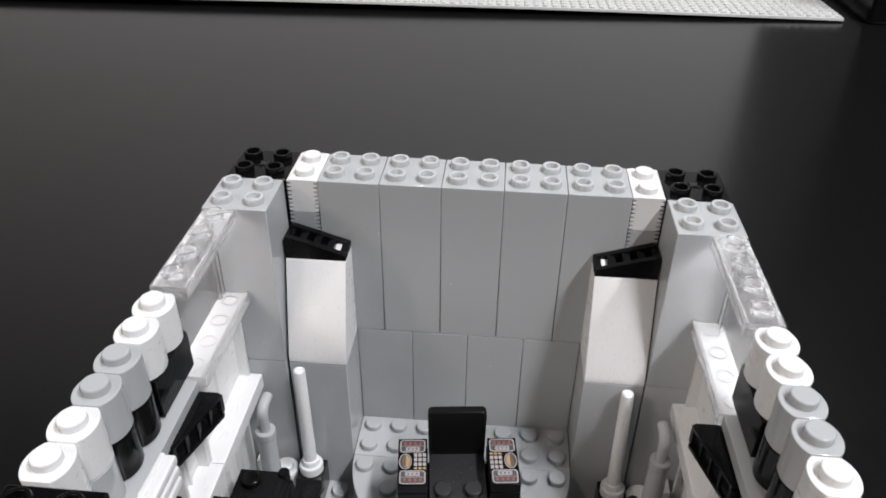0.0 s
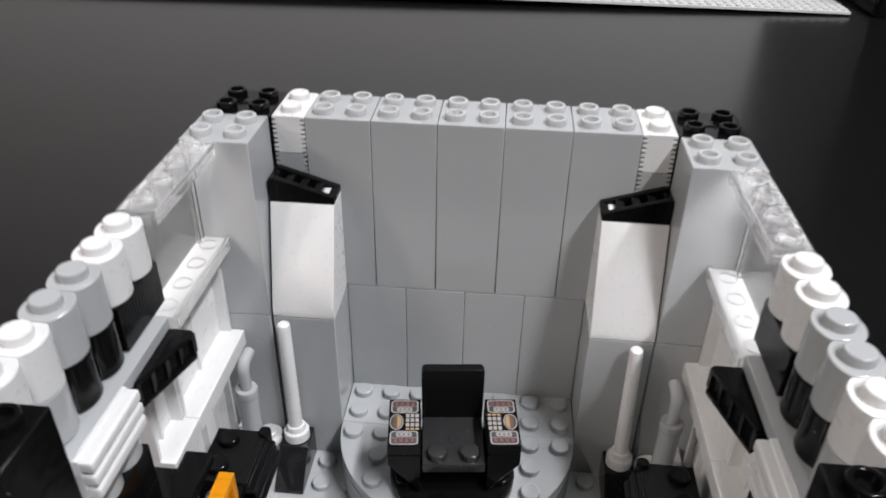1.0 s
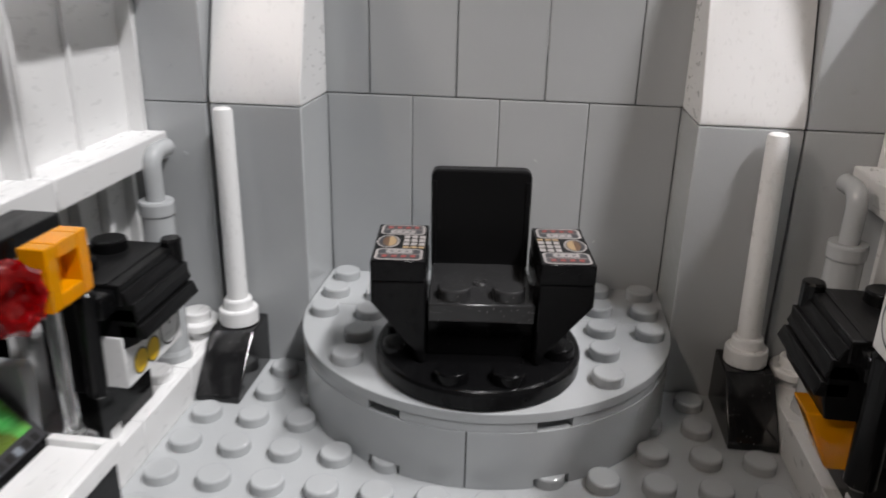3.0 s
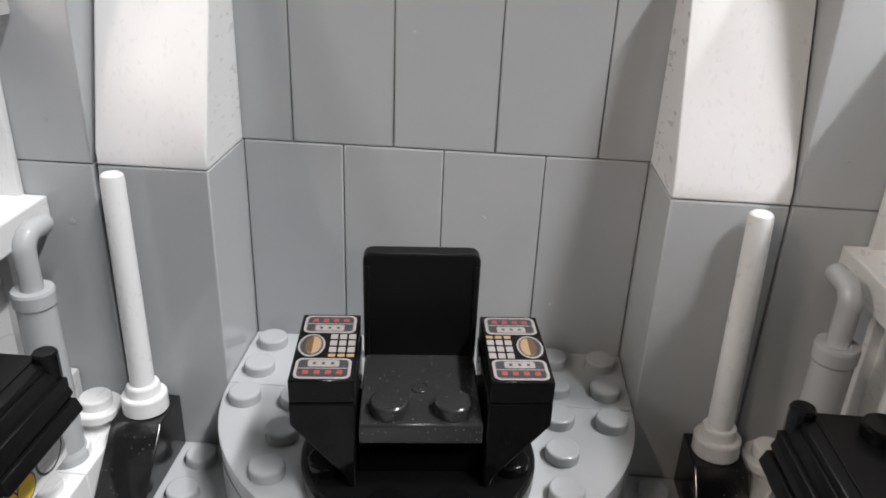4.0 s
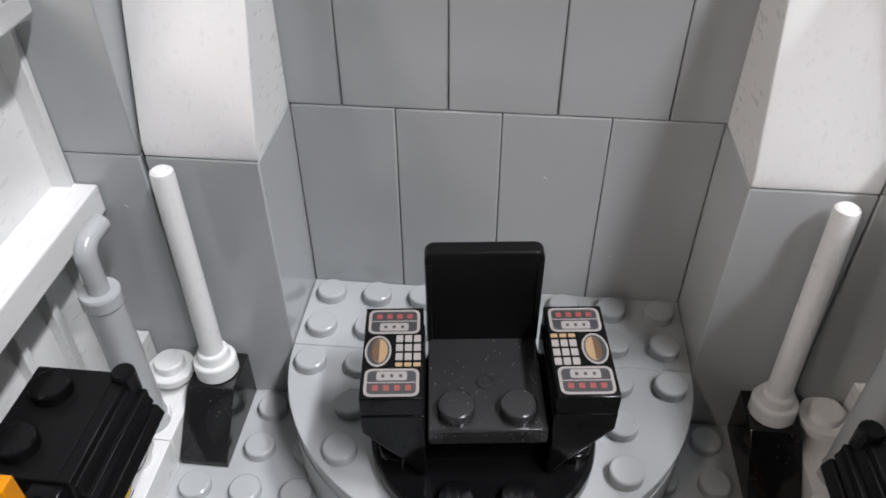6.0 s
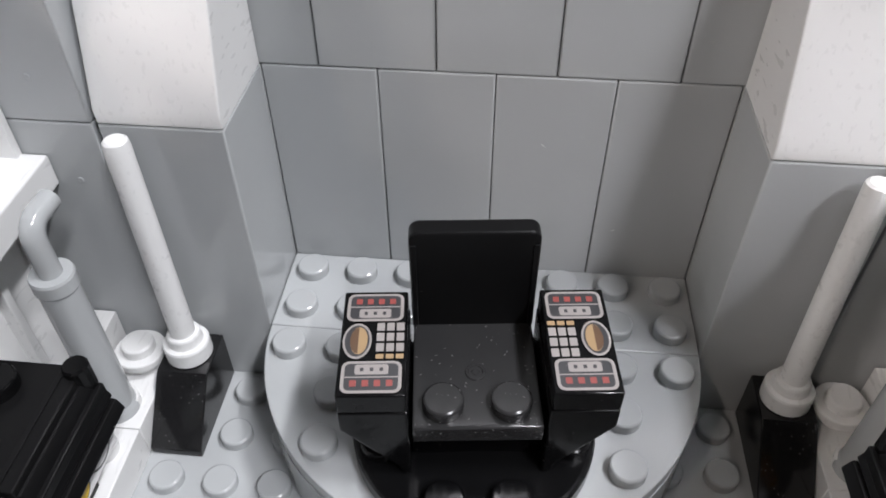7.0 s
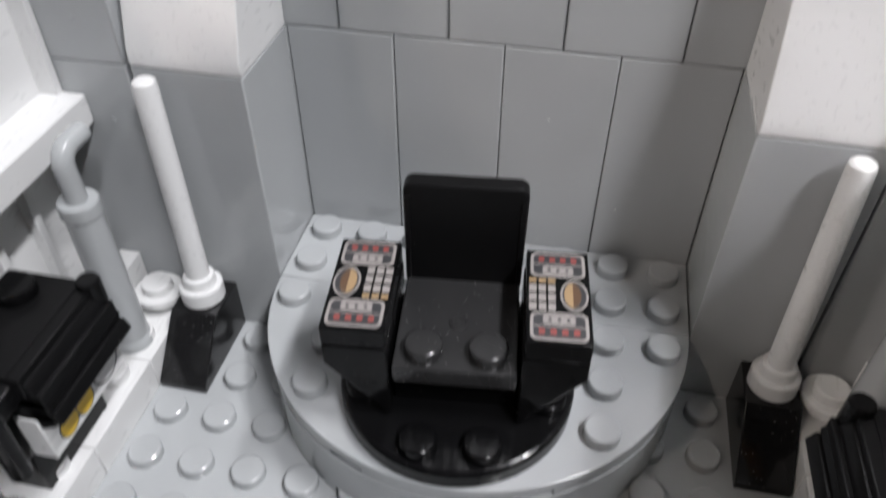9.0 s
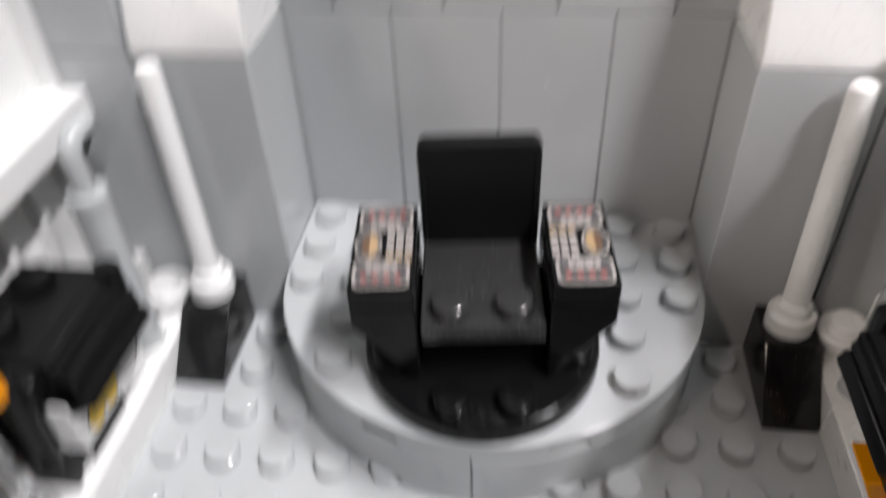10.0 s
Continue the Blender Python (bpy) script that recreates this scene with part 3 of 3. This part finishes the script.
def finned_block(sx):
    t = thing("finned_block", (sx * 5.56, -8.25, 6.80), "white finned block with three level ribs on the wall", "vent", "finned blocks on the walls")
    i = -sx
    part("back_plate", box(min(-i * 0.07, i * 0.05), max(-i * 0.07, i * 0.05), -0.85, 0.85, -0.03, 0.82, 0.02), WHITE, t)
    part("plate", box(min(i * 0.06, i * 0.2), max(i * 0.06, i * 0.2), -0.85, 0.85, 0.0, 0.85, 0.02), WHITE, t)
    for k in range(3):
        z = 0.13 + k * 0.29
        part("fin", box(min(i * 0.15, i * 0.42), max(i * 0.15, i * 0.42), -0.85, 0.85, z - 0.115, z + 0.115, 0.055), WHITE, t)
    return t


def clear_window(sx):
    t = thing("window_panel", (sx * 6.0, -3.2, 6.8), "clear plastic window panel with a ledge and a studded clear plate on top", "window", "clear window panels")
    o = sx
    pane = part("pane", box(min(o * 0.30, o * 0.385), max(o * 0.30, o * 0.385), -1.57, 1.57, 0.3, 2.48, 0.01), CLEAR, t)
    pane.visible_shadow = False
    ledge = part("ledge", box(-0.39, 0.39, -1.58, 1.58, 0.0, 0.31, 0.03), CLEAR_LIT, t, "clear ledge with round marks")
    me = stored(("ring",), lambda: lathe([(0.22, 0), (0.22, 0.025), (0.21, 0.03), (0.19, 0.03), (0.18, 0.025), (0.18, 0)], 20))
    for y in spread(4):
        place("ring", me, CLEAR, ledge, (-o * 0.02, y, 0.305))
    part("rim", box(min(-o * 0.39, -o * 0.31), max(-o * 0.39, -o * 0.31), -1.58, 1.58, 0.3, 0.36, 0.012), CLEAR, ledge)
    for y in (1.5, 1.28, -1.5):
        part("post", box(min(o * 0.2, o * 0.3), max(o * 0.2, o * 0.3), y - 0.05, y + 0.05, 0.3, 2.48, 0.015), CLEAR, t)
    plate = part("top_plate", box(-0.39, 0.39, -1.59, 1.59, 2.68, 2.79, 0.02), CLEAR, t, "clear one by four plate")
    skirt = bmesh.new()
    for x0, x1, y0, y1 in ((-0.39, -0.29, -1.59, 1.59), (0.29, 0.39, -1.59, 1.59), (-0.29, 0.29, -1.59, -1.49), (-0.29, 0.29, 1.49, 1.59)):
        box(x0, x1, y0, y1, 2.48, 2.675, 0.015, skirt)
    skirt = part("skirt", skirt, CLEAR, plate)
    skirt.visible_shadow = False
    tubes = bmesh.new()
    for y in (-0.8, 0, 0.8):
        lathe([(0.12, 2.49), (0.12, 2.675), (0, 2.675)], 20, tubes, (0, y))
    part("under_tubes", tubes, CLEAR, plate).visible_shadow = False
    plate.visible_shadow = False
    studs(plate, CLEAR, (0,), spread(4), 2.79, True)
    for stud in plate.children:
        stud.visible_shadow = False
    return t


def white_panel(sx, y0, y1, name="wall_panel"):
    """A white panel with upright ribs and a shelf along its foot."""
    t = thing(name, (sx * 6.0, 0, 3.84), "white plastic wall panel with upright ribs and a shelf foot", "panel", "white wall panels")
    o = sx
    part("sheet", box(min(o * 0.22, o * 0.39), max(o * 0.22, o * 0.39), y1 + GAP, y0 - GAP, 0.3, 2.94, 0.015), WHITE, t)
    part("shelf", box(-0.395, 0.395, y1 + GAP, y0 - GAP, 0.0, 0.46, 0.03), WHITE, t)
    mid = (y0 + y1) / 2
    for y, w, d in ((y0 - 0.07, 0.06, 0.3), (mid, 0.04, 0.1), (y1 + 0.07, 0.06, 0.3), (y1 + 0.28, 0.03, 0.12)):
        part("rib", box(min(o * 0.24, o * (0.24 - d)), max(o * 0.24, o * (0.24 - d)), y - w, y + w, 0.4, 2.92, 0.015), WHITE, t)
    return t


def lower_panel(sx):
    t = thing("slatted_panel", (sx * 6.0, -3.6, 0.64), "white slatted panel below the shelf", "panel", "slatted panels")
    o = sx
    part("sheet", box(min(o * 0.25, o * 0.39), max(o * 0.25, o * 0.39), -3.15, 1.95, 0, 3.18, 0.01), WHITE, t)
    for k in range(6):
        y = 1.6 - k * 0.8
        part("slat", box(min(o * 0.26, o * 0.08), max(o * 0.26, o * 0.08), y - 0.07, y + 0.07, 0.0, 3.18, 0.02), WHITE, t)
    return t


def floor_beam(sx):
    t = thing("floor_beam", (sx * 5.6, -1.6, 0), "low white beam of plates along the wall's foot", "beam", "white floor beams")
    for k in range(4):
        ob = part("plate", box(-0.79, 0.79, -1.6 * (k + 1) + GAP, -1.6 * k - GAP, 0.006, 0.636, 0.02), WHITE, t)
        studs(ob, WHITE, (-sx * 0.4,), (-1.6 * k - 0.4, -1.6 * k - 1.2) if k != 1 else (-2.0,), 0.636)
    return t


def pipe(sx):
    t = thing("pipe", (sx * 5.26, -2.86, 0.64), "grey plastic pipe with a collar and a bent top", "pipe", "grey pipes")
    part("sleeve", lathe([(0, 0), (0.31, 0), (0.31, 0.12), (0.27, 0.2), (0.255, 2.56), (0.278, 2.6), (0.28, 2.78), (0.265, 2.82), (0.18, 2.82), (0, 2.8)], 24), GREY, t)
    bend = [(0, 0, 2.7), (0, 0, 3.35)] + [(0, 0.22 - 0.22 * math.cos(radians(a)), 3.35 + 0.22 * math.sin(radians(a))) for a in (20, 40, 60, 80)] + [(0, 0.52, 3.56)]
    part("elbow", tube(bend, 0.145), GREY, t)
    return t


def dial_print(host, place_fn):
    """Round dials and keys printed on a white face; place_fn maps (across, up, lift) to the face."""

    def spot(name, pts, lift, mat):
        bm = bmesh.new()
        a = [bm.verts.new(place_fn(u, v, -0.01)) for u, v in pts]
        b = [bm.verts.new(place_fn(u, v, lift)) for u, v in pts]
        bm.faces.new(a)
        bm.faces.new(b)
        for k in range(len(pts)):
            j = (k + 1) % len(pts)
            bm.faces.new((a[k], a[j], b[j], b[k]))
        part(name, bm, mat, host)

    def disc_pts(u, v, r):
        return [(u + r * math.cos(k * math.pi / 10), v + r * math.sin(k * math.pi / 10)) for k in range(20)]

    spot("dial_rim", disc_pts(-0.43, 0.02, 0.29), 0.004, INK_GREY)
    spot("dial", disc_pts(-0.43, 0.02, 0.255), 0.007, WHITE)
    spot("needle", [(-0.45, 0.0), (-0.41, 0.0), (-0.34, -0.22), (-0.37, -0.23)], 0.010, INK_BLACK)
    for u in (0.08, 0.42):
        spot("gauge_rim", disc_pts(u, 0.14, 0.19), 0.004, INK_GREY)
        spot("gauge", disc_pts(u, 0.14, 0.165), 0.007, INK_YELLOW)
        spot("key", [(u - 0.1, -0.3), (u + 0.1, -0.3), (u + 0.1, -0.14), (u - 0.1, -0.14)], 0.004, INK_RED)


def far_console(sx):
    """A black control desk against the wall: studded top, ridged lip, a lever and a knob."""
    t = thing("control_desk", (sx * 4.9, -4.8, 0.64), "black control desk with ridged lip, lever and studded top", "control desk", "control desks")
    i = -sx
    top = part("top", box(min(-i * 0.7, i * 0.5), max(-i * 0.7, i * 0.5), -0.79, 0.79, 2.26, 2.56, 0.025), SATIN, t)
    studs(top, BLACK, (-i * 0.3,), (-0.4, 0.4), 2.56)
    part("groove_strip", box(min(i * 0.28, i * 0.34), max(i * 0.28, i * 0.34), -0.78, 0.78, 2.55, 2.575, 0.005), SATIN, t)
    for x, z in ((0.50, 2.36), (0.60, 2.13), (0.69, 1.90)):
        part("ridge", prism([(i * (x - 0.3), z - 0.1), (i * (x + 0.07), z - 0.1), (i * (x + 0.1), z - 0.06), (i * (x + 0.03), z + 0.1), (i * (x - 0.3), z + 0.1)], -0.77, 0.77, "y", 0.02), SATIN, t)
    foot = [(i * 0.2, 1.5), (i * 0.0, 0.9)] if sx < 0 else [(i * 0.6, 1.5), (-i * 0.1, 1.5), (-i * 0.1, 0.9)]
    part("body", prism([(-i * 0.7, 0.9), (-i * 0.7, 2.3), (i * 0.66, 2.3), (i * 0.66, 1.75)] + foot, -0.77, 0.77, "y", 0.02), SATIN, t)
    part("stand", box(min(-i * 0.7, -i * 0.1), max(-i * 0.7, -i * 0.1), -0.7, 0.7, 0.0, 0.9, 0.02), BLACK, t)
    part("knob", lathe([(0.15, 2.3), (0.15, 2.64), (0.13, 2.67), (0, 2.67)], 14), BLACK, t, at=(i * 0.46, 0.72, 0))
    part("lever", tube([(i * 0.22, -1.1, 2.56), (i * 0.19, -1.1, 1.15 if sx < 0 else 0.9)], 0.13 if sx < 0 else 0.18, 20), BLACK, t, "black lever rod")
    part("lever_clip", box(min(i * 0.02, i * 0.42), max(i * 0.02, i * 0.42), -1.1, -0.74, 2.2, 2.5, 0.03), BLACK, t)
    if sx > 0:
        return t
    panel = part("dial_panel", box(0.12, 0.44, -0.79, 0.79, 1.05, 1.81, 0.025), WHITE, t, "white panel printed with dials")

    def face(u, v, lift):
        return Vector((0.44 + lift, -u, 1.43 - v))

    dial_print(panel, face)
    return t


def floor_studs():
    me = to_mesh("stud", stud_mesh())
    for ix in range(12):
        for iy in range(15):
            x, y = -4.4 + ix * P, -0.4 - iy * P
            if y > -1.6 or (abs(x) > 4.0 and y > -3.2):
                continue
            if math.hypot(x, y + 1.6) < 2.95:
                continue
            place("stud", me, GREY, floor_plate, (x, y, 0))


for sx in (-1, 1):
    side_wall(sx)
    slotted_slope(sx)
    finned_block(sx)
    clear_window(sx)
    white_panel(sx, -1.6, -4.8)
    white_panel(sx, -4.8, -6.15)
    lower_panel(sx)
    floor_beam(sx)
    pipe(sx)
    far_console(sx)

for sx in (-1, 1):
    cup = thing("round_brick", (sx * 5.2, -2.0, 0.64), "small white round brick beside the pipe", "brick", "white round bricks")
    body = part("body", lathe([(0, 0.17), (0.37, 0.17), (0.385, 0.19), (0.385, 0.3), (0.37, 0.32), (0, 0.32)], 24), WHITE, cup)
    studs(body, WHITE, (0,), (0,), 0.32)
    block = thing("block", (sx * 5.8, -1.9, 0.64), "small white square block behind the round brick", "brick", "white corner blocks")
    part("body", box(-0.18, 0.18, -0.28, 0.28, 0.0, 0.71, 0.02), WHITE, block)

# round stacks in front of the wall, under the finned blocks
for sx in (-1, 1):
    stack = thing("round_stack", (sx * 5.4, -9.3, 0.0), "stack of round bricks, white over grey over black", "brick stack", "round stacks")
    for k, (z0, z1, mat) in enumerate(((6.33, 6.62, WHITE), (5.68, 6.33, GREY), (0.0, 5.68, BLACK))):
        part("round_brick", lathe([(0, z0 + 0.01), (0.38, z0 + 0.01), (0.395, z0 + 0.03), (0.395, z1 - 0.04), (0.38, z1 - 0.01), (0, z1 - 0.01)], 24), mat, stack)

# ---- near desks ----
hood = thing("desk_hood", (-5.7, -6.9, 0.64), "black flat-topped desk hood", "control desk")
part("top", box(-0.7, 0.68, -1.25, 1.27, 3.24, 3.52, 0.03), BLACK, hood)
part("cheek", box(-0.7, 0.55, -1.2, -0.8, 1.9, 3.25, 0.03), BLACK, hood)
part("back", box(-0.7, -0.3, -0.6, 1.2, 0.0, 3.25, 0.02), BLACK, hood)
part("arm", box(0.3, 1.2, -0.7, 0.2, 2.95, 3.3, 0.03), BLACK, hood)


def frame_plate(at, turn):
    """A clear orange square brick with a square hollow in its face (facing its own +x)."""
    t = thing("square_light", at, "clear orange square brick with a square hollow", "lamp lens", turn=turn)
    bm = bmesh.new()
    for y0, y1, z0, z1 in ((-0.39, -0.2, -0.38, 0.38), (0.2, 0.39, -0.38, 0.38), (-0.2, 0.2, -0.38, -0.2), (-0.2, 0.2, 0.2, 0.38)):
        box(-0.17, 0.16, y0, y1, z0, z1, 0.02, bm)
    part("frame", bm, ORANGE, t)
    part("core", prism([(-0.19, -0.19), (0.19, -0.19), (0.19, 0.19), (-0.19, 0.19)], -0.15, -0.05, "x", 0.01), ORANGE, t)
    return t


frame_plate((-4.53, -6.52, 3.8), 0)
red_light = thing("round_light", (-4.49, -7.5, 3.87), "clear red round light with a fluted side", "lamp lens", turn=-12)


def fluted(profile, flutes, depth):
    """A turned form whose side carries upright flutes."""
    bm = lathe(profile, flutes * 4)
    for v in bm.verts:
        k = math.atan2(v.co.y, v.co.x) / (2 * math.pi) * flutes
        f = 1 - depth * abs(math.sin(k * math.pi))
        v.co.x, v.co.y = v.co.x * f, v.co.y * f
    return bm


lens = place("lens", to_mesh("lens", fluted([(0, -0.28), (0.36, -0.28), (0.40, -0.24), (0.41, -0.08), (0.36, -0.05), (0.36, 0.02), (0.41, 0.05), (0.40, 0.22), (0.34, 0.27), (0.24, 0.27), (0.22, 0.16), (0, 0.12)], 9, 0.12), False), RED, red_light)
lens.rotation_euler = (0, radians(84), 0)
core = place("core", to_mesh("core", lathe([(0, -0.2), (0.2, -0.2), (0.22, 0.0), (0.14, 0.1), (0, 0.1)], 8), False), RED, red_light)
core.rotation_euler = (0, radians(84), 0)

post = thing("clear_post", (-4.92, -6.2, 1.2), "clear round post with a wide foot beside the desk", "post")
part("shaft", lathe([(0, 0), (0.26, 0), (0.27, 0.05), (0.16, 0.12), (0.1, 0.3), (0.09, 1.0), (0.1, 2.1), (0.15, 2.2), (0.15, 2.3), (0, 2.32)], 18), CLEAR, post)
bracket = thing("bracket", (-5.55, -6.3, 0.64), "light grey bracket behind the computer console", "bracket")
part("arm", prism([(-0.28, 0.0), (0.2, 0.0), (0.2, 0.9), (0.26, 1.5), (0.2, 1.75), (-0.28, 1.75)], -0.12, 0.12, "y", 0.03), GREY, bracket)

computer = thing("computer_console", (-5.2, -7.3, 0.64), "sloped computer console with a green screen and white front tray", "computer")
part("body", prism([(-0.75, 0.0), (0.3, 0.0), (0.3, 0.72), (0.18, 0.9), (-0.58, 1.65), (-0.75, 1.65)], -0.79, 0.79, "y", 0.02), BLACK, computer)
part("tray_base", box(0.3, 1.02, -0.78, 0.78, 0, 0.7, 0.02), BLACK, computer)
tray = bmesh.new()
box(0.2, 1.1, -0.8, 0.8, 0.68, 0.84, 0.02, tray)
box(0.94, 1.1, -0.8, 0.8, 0.8, 0.94, 0.03, tray)
box(0.2, 0.96, 0.66, 0.8, 0.8, 0.94, 0.03, tray)
box(0.2, 0.96, -0.8, -0.66, 0.8, 0.94, 0.03, tray)
part("tray", tray, WHITE, computer, "white tray with a raised rim")
c0, c1 = Vector((0.18, 0, 0.9)), Vector((-0.58, 0, 1.65))
up = (c1 - c0).normalized()
out = Vector((up.z, 0, -up.x))


def on_screen(name, u0, u1, v0, v1, lift, mat):
    bm = bmesh.new()
    quad = [(u0, v0), (u1, v0), (u1, v1), (u0, v1)]
    a = [bm.verts.new(c0 + up * v + Vector((0, u, 0)) - out * 0.02) for u, v in quad]
    b = [bm.verts.new(c0 + up * v + Vector((0, u, 0)) + out * lift) for u, v in quad]
    bm.faces.new(a)
    bm.faces.new(b)
    for k in range(4):
        bm.faces.new((a[k], a[(k + 1) % 4], b[(k + 1) % 4], b[k]))
    part(name, bm, mat, computer)


on_screen("screen_frame", -0.77, 0.77, 0.03, 1.05, 0.012, INK_GREY)
on_screen("screen", -0.7, 0.68, 0.22, 1.0, 0.02, SCREEN)
for k in range(9):
    on_screen("screen_key", -0.68 + k * 0.155, -0.57 + k * 0.155, 0.06, 0.16, 0.018, INK_BLACK if k % 3 else INK_MIST)

right_hood = thing("desk_hood", (5.5, -7.4, 0.64), "black flat-topped desk hood behind a printed dial plate", "control desk")
part("top", box(-1.0, 0.88, -0.95, 0.9, 3.38, 3.7, 0.03), BLACK, right_hood)
part("back", box(0.2, 0.88, -0.9, 1.1, 0.0, 3.38, 0.03), BLACK, right_hood)
part("cheek", box(-0.85, 0.2, 0.5, 0.88, 1.4, 3.38, 0.03), BLACK, right_hood)
dial_plate = thing("dial_plate", (4.31, -7.35, 3.63), "white printed dial plate set upright on the desk edge", "dial plate")
face_plate = part("plate", box(-0.16, 0.16, -0.79, 0.79, 0.0, 0.76, 0.025), WHITE, dial_plate)
dial_print(face_plate, lambda u, v, lift: Vector((-0.16 - lift, -u, 0.38 + v)))
part("holder", box(0.15, 0.3, -0.6, 0.6, 0.1, 0.6, 0.02), BLACK, dial_plate)
wedge_light = thing("wedge_light", (4.55, -4.8, 1.35), "clear orange wedge under the lip of the control desk", "lamp lens")
part("lens", prism([(-0.41, 0.77), (0.44, 0.77), (0.44, 0.0), (-0.04, 0.0)], -0.62, -0.1, "y", 0.03), ORANGE, wedge_light)
for wy in (-0.45, -0.27):
    part("rib", box(-0.1, 0.4, wy - 0.03, wy + 0.03, 0.1, 0.7, 0.02), ORANGE, wedge_light)

floor_studs()
